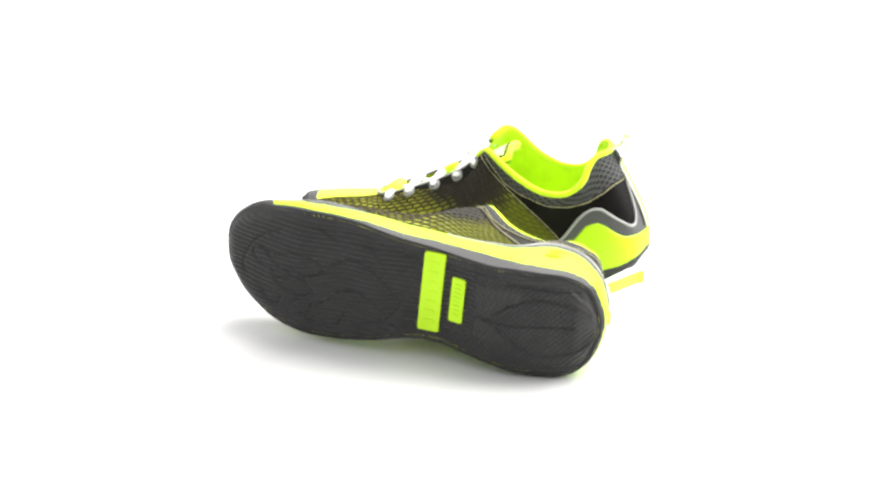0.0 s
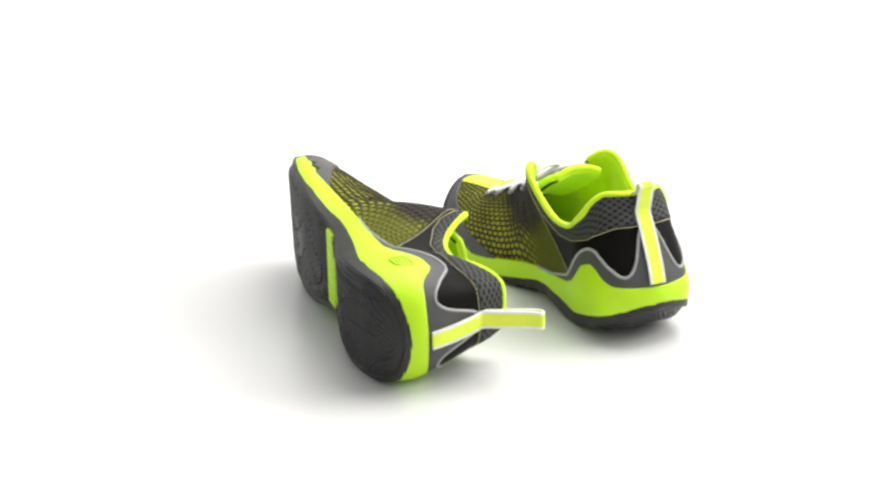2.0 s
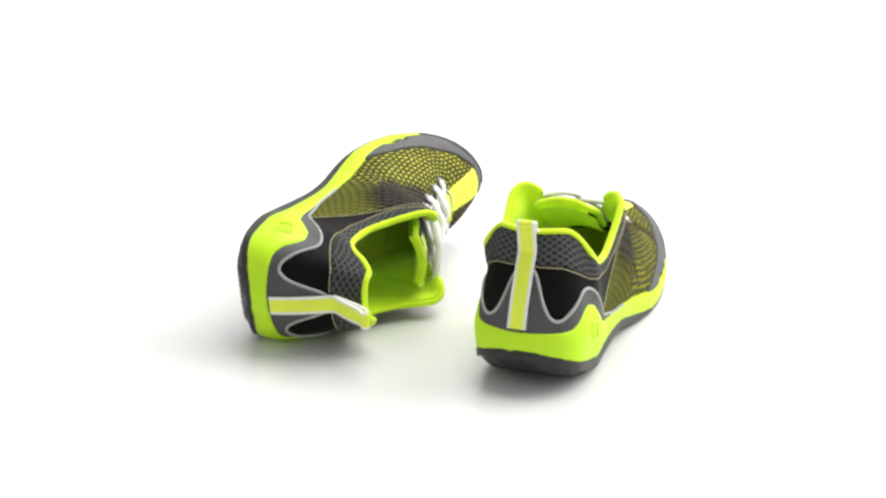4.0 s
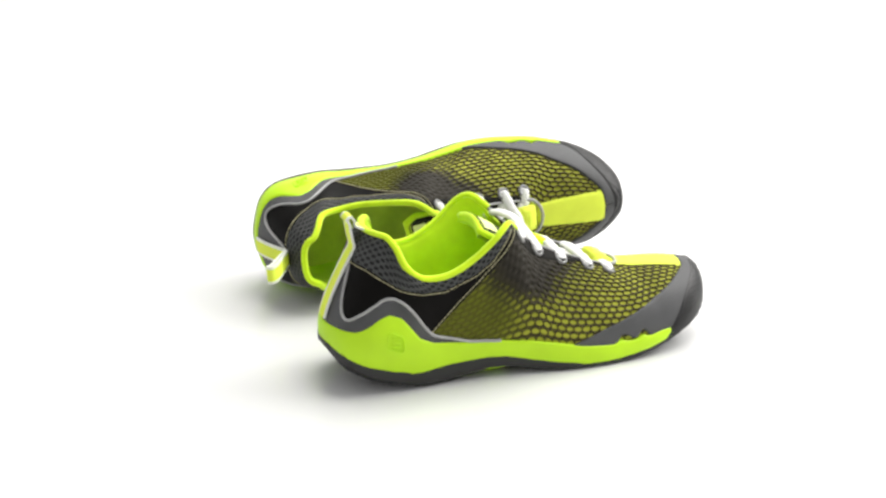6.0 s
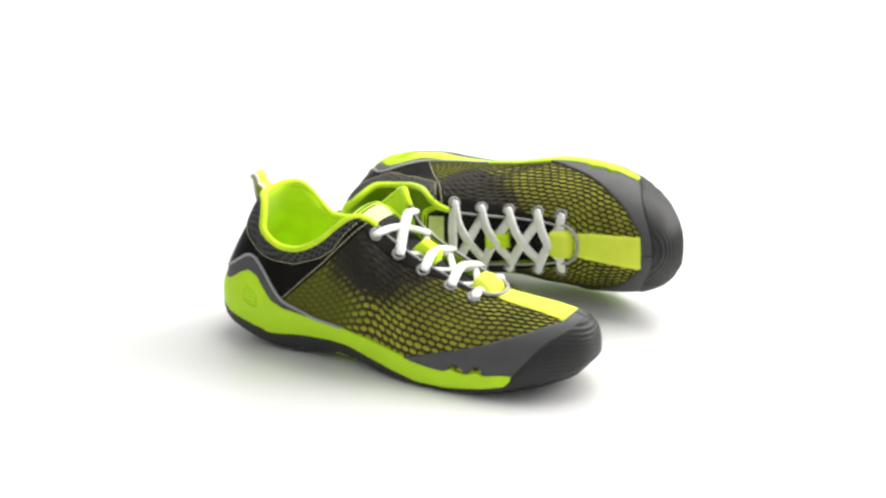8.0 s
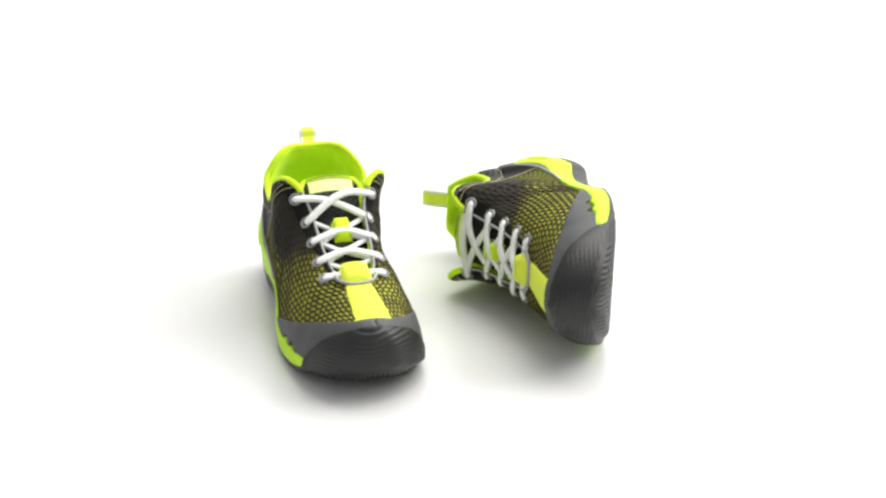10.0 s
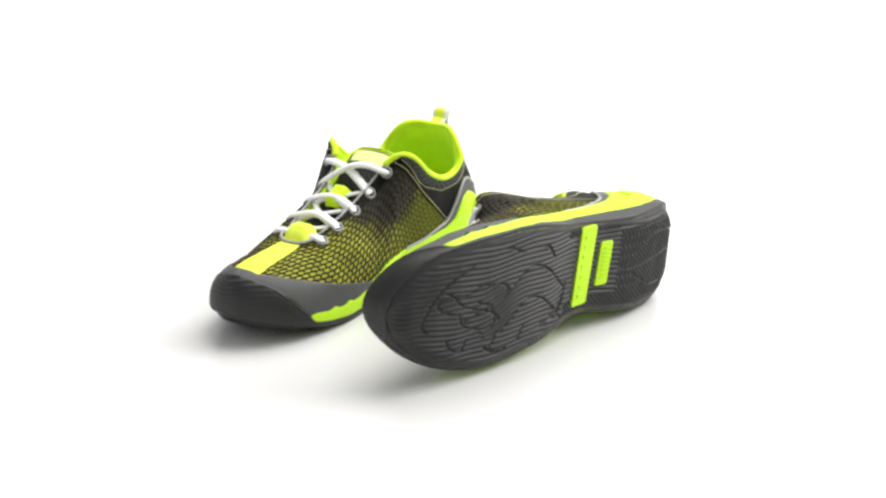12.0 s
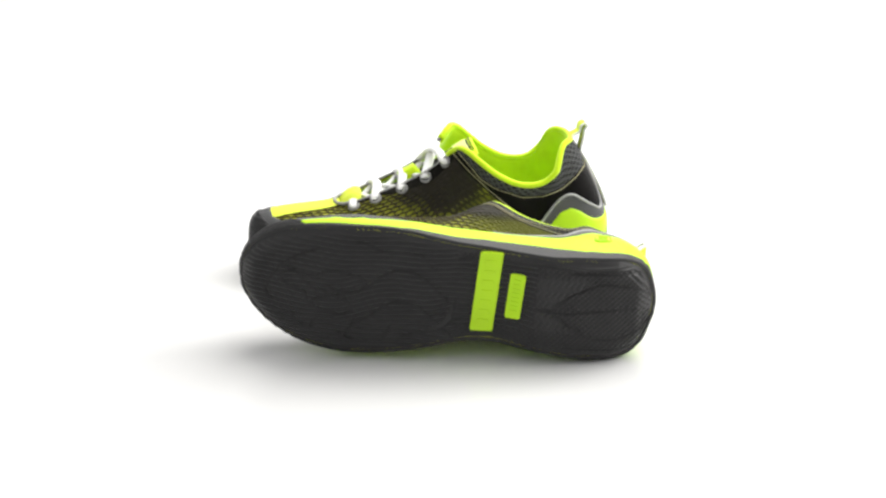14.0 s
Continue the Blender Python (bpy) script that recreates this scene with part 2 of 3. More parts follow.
def sole_line(sig):
    """Height of the seam between outsole and midsole in the column sig."""
    k = min(sig % RING, RING - sig % RING)
    if k < 4.6:
        z = np.interp(k, *zip(*HEEL_RIM))
        return reach(sig, curve((-20, z), (310, z)))
    return reach(sig, OUTSOLE_TOP)


# ---- mesh helpers ----
SIDE, SIZE = 1, 1.0


def part(name, verts, faces, mat, parent, label="", uv=None, smooth=True, kind=""):
    """One mesh under a thing or a part. verts in millimetres of the shoe; SIDE mirrors the shoe."""
    v = np.array(verts, float) * 0.001 * SIZE
    v[:, 1] *= SIDE
    if SIDE < 0:
        faces = [tuple(reversed(f)) for f in faces]
    me = bpy.data.meshes.new(name)
    me.from_pydata([tuple(p) for p in v], [], faces)
    if uv is not None:
        lay = me.uv_layers.new(name="UVMap")
        idx = np.zeros(len(me.loops), int)
        me.loops.foreach_get("vertex_index", idx)
        lay.data.foreach_set("uv", (np.array(uv, float)[idx] * 0.001).ravel())
    if smooth:
        me.shade_smooth()
    me.materials.append(MAT[mat])
    ob = new(name, me)
    ob.parent = parent
    if label or kind:
        tagged(ob, label, kind=kind)
    return ob


def grid_faces(nr, nc, closed=False):
    """Quads of a grid of nr columns by nc rows."""
    f = []
    for i in range(nr if closed else nr - 1):
        a, b = i * nc, ((i + 1) % nr) * nc
        for j in range(nc - 1):
            f.append((a + j, b + j, b + j + 1, a + j + 1))
    return f


def panel(sigs, lo, hi, thick, nv=10, relief=None, taper=0.35, base=-0.8, closed=False):
    """A sheet on the upper between the heights lo and hi of every column, thick mm proud, with rolled edges."""
    sigs = np.asarray(sigs, float)
    lo, hi = np.asarray(lo, float), np.maximum(np.asarray(hi, float), np.asarray(lo, float) + 1e-4)
    t = np.concatenate([[0, 0, 0.012], np.linspace(0.05, 0.95, nv), [0.988, 1, 1]])
    prof = np.concatenate([[base, thick * taper, thick * 0.8], np.full(nv, thick), [thick * 0.8, thick * taper, base]])
    S = np.repeat(sigs[:, None], len(t), 1)
    V = lo[:, None] + (hi - lo)[:, None] * t[None]
    P, N = surf(S, V), normal(S, V)
    off = np.repeat(prof[None], len(sigs), 0)
    if not closed:
        off[0], off[-1] = base, base
    if relief is not None:
        off[:, 3:-3] += relief(P)[:, 3:-3]
    Q = P + N * off[..., None]
    seg = np.linalg.norm(np.diff(P, axis=1), axis=2)
    w = np.concatenate([np.zeros((len(sigs), 1)), np.cumsum(seg, 1)], 1)
    mid = P[:, len(t) // 2]
    u = np.concatenate([[0], np.cumsum(np.linalg.norm(np.diff(mid, axis=0), axis=1))])
    uv = np.stack([np.repeat(u[:, None], len(t), 1), w - w.max(1, keepdims=True)], -1)
    return Q.reshape(-1, 3), grid_faces(len(sigs), len(t), closed), uv.reshape(-1, 2)


def tube(path, r, n=8, closed=False, flat=1.0, up=None):
    """A round or flattened cord along a path."""
    path = np.asarray(path, float)
    d = np.gradient(path, axis=0)
    if closed:
        d = np.roll(path, -1, 0) - np.roll(path, 1, 0)
    d /= np.linalg.norm(d, axis=1, keepdims=True) + 1e-9
    ref = np.array([0, 0, 1.0]) if up is None else np.asarray(up, float)
    ref = np.broadcast_to(ref, d.shape)
    a = np.cross(d, ref)
    bad = np.linalg.norm(a, axis=1) < 0.05
    a[bad] = np.cross(d[bad], [0, 1.0, 0])
    a /= np.linalg.norm(a, axis=1, keepdims=True)
    b = np.cross(a, d)
    ang = np.linspace(0, 2 * math.pi, n, endpoint=False)
    r = np.broadcast_to(np.asarray(r, float), (len(path),))
    V = path[:, None] + r[:, None, None] * (a[:, None] * np.cos(ang)[None, :, None] + flat * b[:, None] * np.sin(ang)[None, :, None])
    f = []
    m = len(path)
    for i in range(m if closed else m - 1):
        k = (i + 1) % m
        for j in range(n):
            f.append((i * n + j, i * n + (j + 1) % n, k * n + (j + 1) % n, k * n + j))
    if not closed:
        f += [tuple(reversed(range(n))), tuple(range((m - 1) * n, m * n))]
    return V.reshape(-1, 3), f


def join(*pieces):
    V, F, k = [], [], 0
    for v, f in pieces:
        V.append(np.asarray(v, float))
        F += [tuple(i + k for i in q) for q in f]
        k += len(v)
    return np.concatenate(V), F


def spline(pts, n=8):
    p = np.asarray(pts, float)
    p = np.concatenate([[2 * p[0] - p[1]], p, [2 * p[-1] - p[-2]]])
    out = []
    for i in range(1, len(p) - 2):
        for f in np.linspace(0, 1, n, endpoint=False):
            out.append(0.5 * (2 * p[i] + (p[i + 1] - p[i - 1]) * f + (2 * p[i - 1] - 5 * p[i] + 4 * p[i + 1] - p[i + 2]) * f ** 2 + (3 * p[i] - p[i - 1] - 3 * p[i + 1] + p[i + 2]) * f ** 3))
    out.append(p[-2])
    return np.array(out)


def slab(outline, z0, z1, bevel=0.6):
    """A plate with a bevelled rim from a closed plan outline; z0 and z1 are functions of x, y."""
    o = np.asarray(outline, float)
    c = o.mean(0)
    ins = c + (o - c) * (1 - bevel / np.linalg.norm(o - c, axis=1, keepdims=True))
    n = len(o)
    V = [(x, y, z0(x, y)) for x, y in o] + [(x, y, z1(x, y) - np.sign(z1(x, y) - z0(x, y)) * bevel) for x, y in o] + [(x, y, z1(x, y)) for x, y in ins]
    F = [(i, (i + 1) % n, n + (i + 1) % n, n + i) for i in range(n)] + [(n + i, n + (i + 1) % n, 2 * n + (i + 1) % n, 2 * n + i) for i in range(n)]
    F.append(tuple(range(2 * n, 3 * n)))
    return V, F


def on_top(x, y):
    """Column and height of the upper's point over the plan place (x, y)."""
    side = np.linspace(12, NS, 120) if y >= 0 else np.linspace(NS, RING - 12, 120)
    vv = np.linspace(0.5, 1, 80)
    S, V = np.meshgrid(side, vv, indexing="ij")
    P = surf(S, V)
    k = np.argmin((P[..., 0] - x) ** 2 + (P[..., 1] - y) ** 2)
    s, v = S.ravel()[k], V.ravel()[k]
    for _ in range(6):
        p = surf(s, v)
        ds = (surf(s + 0.01, v) - surf(s - 0.01, v)) / 0.02
        dv = (surf(s, v + 0.005) - surf(s, v - 0.005)) / 0.01
        A = np.array([[ds[0], dv[0]], [ds[1], dv[1]]])
        if abs(np.linalg.det(A)) < 1e-3:
            break
        q = np.linalg.solve(A, np.array([x - p[0], y - p[1]]))
        s, v = s + np.clip(q[0], -0.4, 0.4), min(1.0, v + np.clip(q[1], -0.05, 0.05))
    return s, v


def rounded(x0, x1, y0, y1, r, n=4):
    pts = []
    for cx, cy, a in ((x1 - r, y1 - r, 0), (x0 + r, y1 - r, 90), (x0 + r, y0 + r, 180), (x1 - r, y0 + r, 270)):
        pts += [(cx + r * math.cos(radians(a + 90 * i / n)), cy + r * math.sin(radians(a + 90 * i / n))) for i in range(n + 1)]
    return pts


# ---- the parts of a shoe ----
def half_widths(x):
    """Plan outline of the outsole at x: outside and inside edge."""
    s = np.linspace(0, NS, 200)
    lat, med = ring_at(s), ring_at(RING - s)
    return np.interp(x, lat[:, 0], lat[:, 1]) + 0.5, np.interp(x, med[:, 0], med[:, 1]) - 0.5


def tread(x, y, e):
    """Height of the outsole's pattern: long ribs, dimpled and slanted fields, parted by deeper curved channels."""
    ribs = 0.72 * np.cos(2 * math.pi * (y + 1.6 * np.sin(x / 31.0) + 0.7 * np.sin(x / 9.0 + y / 13.0)) / 3.7)
    dots = 1.5 * np.clip(np.cos(2 * math.pi * x / 4.2) * np.cos(2 * math.pi * y / 4.2) + 0.1, -0.4, 1) - 0.5
    zig = 0.75 * np.cos(2 * math.pi * (x + 1.7 * np.abs((y / 4.0) % 2 - 1) * 1.6) / 4.2)
    slant = 0.72 * np.cos(2 * math.pi * (y + 2.6 * np.sin(x / 11.0) + 0.18 * x) / 3.7)
    d, cut = ribs, np.zeros(len(y), bool)
    line = lambda q, w=0.62: np.abs(q) < w
    if x > 140:
        # a broad S through the ball of the foot, with a second loop before it and a rim channel round the toe
        s_edge = 6 + 17 * np.sin((x - 150) / 17.5) * np.clip((232 - x) / 40, 0, 1)
        mid = (y < s_edge) & (y > s_edge - 24) & (x < 226)
        d = np.where(mid, slant, d)
        cut = cut | (line(y - s_edge) & (x < 232)) | (line(y - s_edge + 24) & (x < 214))
        turn = np.arctan2(y - 3, (x - 232) / 1.6)
        loop = np.hypot((x - 232) / 1.6, y - 3) - 15 - 4.5 * np.sin(3 * turn + 0.6) - 2 * np.sin(5 * turn)
        d = np.where(loop < 0, slant, d)
        cut = cut | line(loop)
        cut = cut | (line((y - 3) - 0.5 * (x - 236) + 2 * np.sin(y / 3.0)) & (loop < 4)) | (line((y + 2) + 0.4 * (x - 226) + 2 * np.sin(y / 4.0)) & (loop < -2))
        rim = np.hypot((x - 205) / 1.9, y - 3) - 36 - 2.2 * np.sin(x / 8.0 + y / 6.0)
        d = np.where(rim > 0, ribs, d)
        cut = cut | (line(rim) & (np.sin(x / 7.0 + y / 9.0) > -0.2))
        cut = cut | (line(((x + 0.5 * y) % 27) - 13) & (y < -20) & (rim < 0))
    elif x >= 84:
        d = np.where((y < -16) | (y > 34), dots, ribs)
        cut = cut | (line(y - 36 + ((x - 112) / 14) ** 2 * 0.5) & (x > 128))
    else:
        # leaf-shaped heel field with a midrib, zigzags before it and dimples round the rim
        half = 21 * np.sqrt(max(0.0, 1 - ((x - 36) / 36) ** 2)) * (0.55 + 0.45 * min(1.0, max(0.0, (72 - x) / 30)))
        leaf = np.abs(y - 2) - half
        d = np.where(leaf < 0, dots, np.where((x > 50) & (np.abs(y - 6) < 20), zig, dots))
        d = np.where(np.abs(y - 2) > 31, ribs, d)
        cut = line(leaf) | (line(y - 2 - 2.0 * math.sin(x / 14.0), 0.7) & (x > 14)) | (line(np.abs(y - 2) - 29 + ((x - 40) / 26) ** 2) & (x < 62))
    return np.where(cut, -1.5, d) * np.clip(e * 0.6, 0, 1)


def build_outsole(shoe):
    xs = np.concatenate([np.linspace(0.2, 8, 7), np.linspace(9.5, 289, 280), np.linspace(290, 296.3, 6)])
    fr = np.linspace(-1, 1, 141)
    V = []
    for x in xs:
        lat, med = half_widths(x)
        c, w = (lat + med) / 2, (lat - med) / 2
        y = c + w * fr
        e = (1 - np.abs(fr)) * w
        ends = min(x + 0.3, 296.8 - x)
        z = bottom_z(x) + (1.6 + edge_lift(x)) * np.clip(1 - np.minimum(e, ends) / (4.0 + 1.6 * edge_lift(x)), 0, 1) ** 2
        z = z - tread(x, y, np.minimum(e, ends) - 2.5)
        V += list(zip(np.full(len(y), x), y, z))
    cap = (np.array(V), [tuple(reversed(f)) for f in grid_faces(len(xs), len(fr))])
    sig = np.linspace(0, RING, 277)[:-1]
    hi = [sole_line(s) for s in sig]

    def ribs(p):
        amp = np.clip((p[..., 0] - 246) / 8, 0, 1) * 0.55 + np.clip((22 - p[..., 0]) / 6, 0, 1) * 0.3
        return amp * np.cos(2 * math.pi * (p[..., 2] + 1.0 * np.sin(p[..., 1] / 6.0)) / 2.9)
    wall = panel(sig, np.full(len(sig), 0.0), hi, 2.6, 34, ribs, closed=True, taper=0.75)[:2]
    sole = part("outsole", *join(cap, wall), "grey_rubber", shoe, "charcoal rubber outsole with wavy grooved tread and ribbed toe bumper")
    under = lambda x, y: float(bottom_z(x)) + 1.0
    lean = lambda pts, k: [(x + k * y, y) for x, y in pts]
    for (x0, x1, y0, y1), marks in (((111.3, 127.5, -20.8, 40), 7), ((93.5, 104.5, -8.5, 26), 8)):
        pts = lean(rounded(x0, x1, y0, y1, 1.8), -0.07)
        badge = part("sole_badge", *slab(pts, under, lambda x, y: float(bottom_z(x)) - 1.3, 0.5), "lime_rubber", sole, "raised lime badge with moulded marks", smooth=False)
        step = (y1 - y0 - 8) / marks
        wide = (x1 - x0) * 0.5
        for i in range(marks):
            yc = y0 + 5 + step * (i + 0.4)
            xc = (x0 + x1) / 2 - 0.07 * yc
            bar = rounded(xc - wide / 2, xc + wide / 2, yc - step * 0.22, yc + step * 0.22, 0.4, 2)
            V2, F2 = slab(bar, under, lambda x, y: float(bottom_z(x)) - 2.3, 0.3)
            part("mark", V2, F2, "lime_rubber", sole, smooth=False)
    return sole


def build_midsole(shoe):
    sig = np.linspace(-18.55, 18.55, 281)
    lo = np.array([sole_line(s) for s in sig]) - 0.02
    hi = np.array([reach(s, LIME_TOP) for s in sig])
    hi = np.maximum(hi, lo + 0.02)
    def bulge(p):
        fore = 0.8 * np.clip((p[..., 0] - 150) / 40, 0, 1) * (p[..., 1] > 0)
        heel = 1.7 * np.exp(-((p[..., 0] - 36) / 26) ** 2) * np.exp(-((p[..., 2] - 42) / 14) ** 2)
        return (fore + heel + 0.3) * np.sin(np.linspace(0, math.pi, p.shape[1]))[None]
    mid = part("midsole", *panel(sig, lo, hi, 2.1, 12, bulge, taper=0.6)[:2], "lime_rubber", shoe, "lime foam midsole rising to a wave at the heel")
    # plain moulded emblem on the outer heel wave: a rounded frame with three strokes
    s0, v0 = 4.0, reach(4.0, curve((-9, 40), (310, 40)))
    lift = lambda q, h: np.array([surf(a, b) + normal(a, b) * h for a, b in q])
    box = [(s0 + 0.05 * x, v0 + 0.0098 * y) for x, y in rounded(-6.5, 6.5, -6.5, 6.5, 3.0, 5)]
    part("emblem", *tube(lift(box, 3.9), 0.7, 6, closed=True), "lime_rubber", mid, "moulded plain emblem frame")
    for y in (-3.2, 0.0, 3.2):
        bar = [(s0 + 0.05 * x, v0 + 0.0098 * (y + 0.25 * x)) for x in np.linspace(-3.8, 3.8, 8)]
        part("emblem_stroke", *tube(lift(bar, 4.0), 0.7, 6), "lime_rubber", mid)
    return mid


def build_upper(shoe):
    sig = np.linspace(0, RING, 231)[:-1]
    V, F, _ = panel(sig, np.zeros(len(sig)), np.ones(len(sig)), 0.0, 22, closed=True, base=-1.2)
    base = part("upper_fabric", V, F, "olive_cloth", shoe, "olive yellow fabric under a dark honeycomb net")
    # honeycomb net: one ring of thread for every cell
    fine = np.linspace(4.6, NS - 0.4, 1000)
    rows, step = 18, 6.8
    pieces = []
    hex_in = np.radians(30.0 * np.arange(12))
    corner = np.radians(30 + 60.0 * np.arange(6))
    rng = np.random.default_rng(7)
    for flip in (False, True):
        S = (RING - fine) if flip else fine
        P = surf(S, np.full(len(S), 0.5))
        arc = np.concatenate([[0], np.cumsum(np.linalg.norm(np.diff(P, axis=0), axis=1))])
        c, r = np.meshgrid(np.arange(int(arc[-1] / step)), np.arange(rows), indexing="ij")
        a0 = ((c + 0.5 * (r % 2) + 0.5) * step).ravel()
        v0 = (0.08 + 0.90 * (r + 0.5) / rows).ravel()
        a0 = a0 + 0.5 * np.sin(v0 * 11.0 + a0 / 40.0)
        p0 = surf(np.interp(a0, arc, S), v0)
        keep = (a0 + step < arc[-1]) & (p0[:, 2] < np.interp(p0[:, 0], *EYESTAY) + 3) & (p0[:, 2] > np.interp(p0[:, 0], *LIME_TOP) - 4)
        a0, v0, p0 = a0[keep], v0[keep], p0[keep]
        # the net closes up towards the eyelets; at the waist only its colour evens out
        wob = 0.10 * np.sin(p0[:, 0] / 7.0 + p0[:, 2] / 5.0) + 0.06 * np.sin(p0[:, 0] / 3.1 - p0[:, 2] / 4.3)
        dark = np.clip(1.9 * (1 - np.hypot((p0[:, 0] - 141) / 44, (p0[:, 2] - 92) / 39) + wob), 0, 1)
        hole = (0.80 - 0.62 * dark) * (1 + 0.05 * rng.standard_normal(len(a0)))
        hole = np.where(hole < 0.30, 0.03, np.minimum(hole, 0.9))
        hv = 0.90 / rows * 0.667
        oa, ov = step * 0.577 * np.cos(corner), hv * np.sin(corner)
        oa, ov = [np.stack([(np.roll(q, 1) + q) / 2, q], 1).ravel() for q in (oa, ov)]
        OS, OV = np.interp(a0[:, None] + oa, arc, S), np.clip(v0[:, None] + ov, 0, 1)
        IS = np.interp(a0[:, None] + step * 0.57 * hole[:, None] * np.cos(hex_in), arc, S)
        IV = np.clip(v0[:, None] + hv * 0.66 * hole[:, None] * np.sin(hex_in), 0, 1)
        A = surf(OS, OV) + normal(OS, OV) * 0.8
        I0, IN = surf(IS, IV), normal(IS, IV)
        V = np.concatenate([A, I0 + IN * 0.65, I0 + IN * 0.02], 1)
        f = []
        for q in range(len(V)):
            for i in range(12):
                k = (i + 1) % 12
                f += [(36 * q + i, 36 * q + k, 36 * q + 12 + k, 36 * q + 12 + i), (36 * q + 12 + i, 36 * q + 12 + k, 36 * q + 24 + k, 36 * q + 24 + i)]
        pieces.append((V.reshape(-1, 3), f))
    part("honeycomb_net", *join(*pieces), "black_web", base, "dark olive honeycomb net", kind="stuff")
    return base


def build_quarter(shoe):
    sig = np.linspace(-11.6, 11.6, 161)
    lo = []
    for s in sig:
        lo.append(reach(s, EYESTAY, 1.0) if surf(s, 0.0)[0] > 62 else 0.22)
    lo = np.array(lo)
    hi = np.array([reach(s, COLLAR_LOW, 1.0) for s in sig]) + 0.01
    return part("quarter_panel", *panel(sig, np.minimum(lo, hi - 0.005), np.minimum(hi, 1.0), 1.0, 14)[:2], "black_synthetic", shoe, "glossy black quarter panel round the heel")


def build_eyestays(shoe):
    for flip in (False, True):
        s = np.linspace(11.2, 17.2, 60)
        lo = np.interp(s, [11.2, 11.8, 12.6, 13.2, 13.8, 14.4, 15.0, 16.4, 17.2], [0.90, 0.84, 0.80, 0.81, 0.84, 0.87, 0.92, 0.955, 0.965])
        sg = (RING - s)[::-1] if flip else s
        lo = lo[::-1] if flip else lo
        stay = part("eyestay", *panel(sg, lo, np.ones(len(s)), 1.1, 8)[:2], "eyestay_black", shoe, "black eyestay strip")
        edge = surf(sg, np.full(len(sg), 1.0)) + normal(sg, np.full(len(sg), 1.0)) * 0.6
        part("edge_piping", *tube(edge, 1.0, 6), "grey_piping", stay, "light grey piping")


def build_heel_trim(shoe):
    sig = np.linspace(-8.6, 8.6, 281)
    lo = np.array([reach(s, LIME_TOP) for s in sig]) - 0.04
    crest = [(0, 88), (0.6, 87), (0.85, 80), (1.15, 66), (1.5, 55.5), (1.8, 53.5), (2.2, 56), (2.6, 61), (3.0, 66)]
    hi = []
    for s in sig:
        z = np.interp(abs(s), *zip(*crest))
        hi.append(reach(s, curve((-20, z), (310, z))) if abs(s) < 2.8 else reach(s, TRIM_TOP))
    hi = np.convolve(np.pad(hi, 5, mode="edge"), np.ones(11) / 11, mode="valid")
    hi = np.maximum(hi, lo + 0.03)
    trim = part("heel_trim", *panel(sig, lo, hi, 1.7, 8)[:2], "grey_synthetic", shoe, "grey heel overlay with scalloped edge")
    edge = surf(sig, hi) + normal(sig, hi) * 1.5
    part("piping", *tube(edge, 1.15, 8, up=(0, 0, 1)), "grey_piping", trim, "light grey reflective piping")


def build_collar(shoe):
    sig = np.linspace(-11.3, 11.3, 161)
    lo = np.array([reach(s, COLLAR_LOW, 0.97) for s in sig])
    pad = lambda p: np.zeros(p.shape[:2]) + 1.4 * np.sin(np.linspace(0, math.pi, p.shape[1]))[None]
    V, F, uv = panel(sig, np.minimum(lo, 0.96), np.full(len(sig), 0.995), 1.3, 14, pad)
    part("collar", V, F, "collar_knit", shoe, "padded dark grey open-knit collar", uv=uv)
    s = np.linspace(-12.3, 12.3, 190)
    path = surf(s, np.ones(len(s))) + normal(s, np.full(len(s), .97)) * 0.2
    part("collar_binding", *tube(path, 2.5, 10), "lime_cloth", shoe, "lime collar binding")
    # stitch rows
    for name, rng, crv, dv in (("collar_stitch", np.linspace(-11.0, 11.0, 240), COLLAR_LOW, -0.012),):
        v = np.array([min(0.985, reach(q, crv, 0.97)) for q in rng]) + dv
        p = surf(rng, v) + normal(rng, v) * 1.5
        part(name, *dashes(p), "tan_thread", shoe, "tan stitching")
    for flip in (False, True):
        rng = np.linspace(5.6, 11.8, 120)
        v, keep = [], []
        for q in rng:
            r = reach(q, EYESTAY, 9)
            if 0.2 < r < 0.97 and surf(q, 0.0)[0] > 62:
                keep.append(q)
                v.append(r + 0.03)
        keep = np.array(keep)
        sg = RING - keep if flip else keep
        p = surf(sg, np.array(v)) + normal(sg, np.array(v)) * 1.35
        part("quarter_stitch", *dashes(p), "tan_thread", shoe, "tan stitching")


def dashes(path, on=2.6, off=0.6, r=0.5):
    arc = np.concatenate([[0], np.cumsum(np.linalg.norm(np.diff(path, axis=0), axis=1))])
    out = []
    a = 0.0
    while a + on < arc[-1]:
        q = np.linspace(a, a + on, 4)
        p = np.stack([np.interp(q, arc, path[:, k]) for k in range(3)], 1)
        out.append(tube(p, [r * 0.7, r, r, r * 0.7], 5))
        a += on + off
    return join(*out)


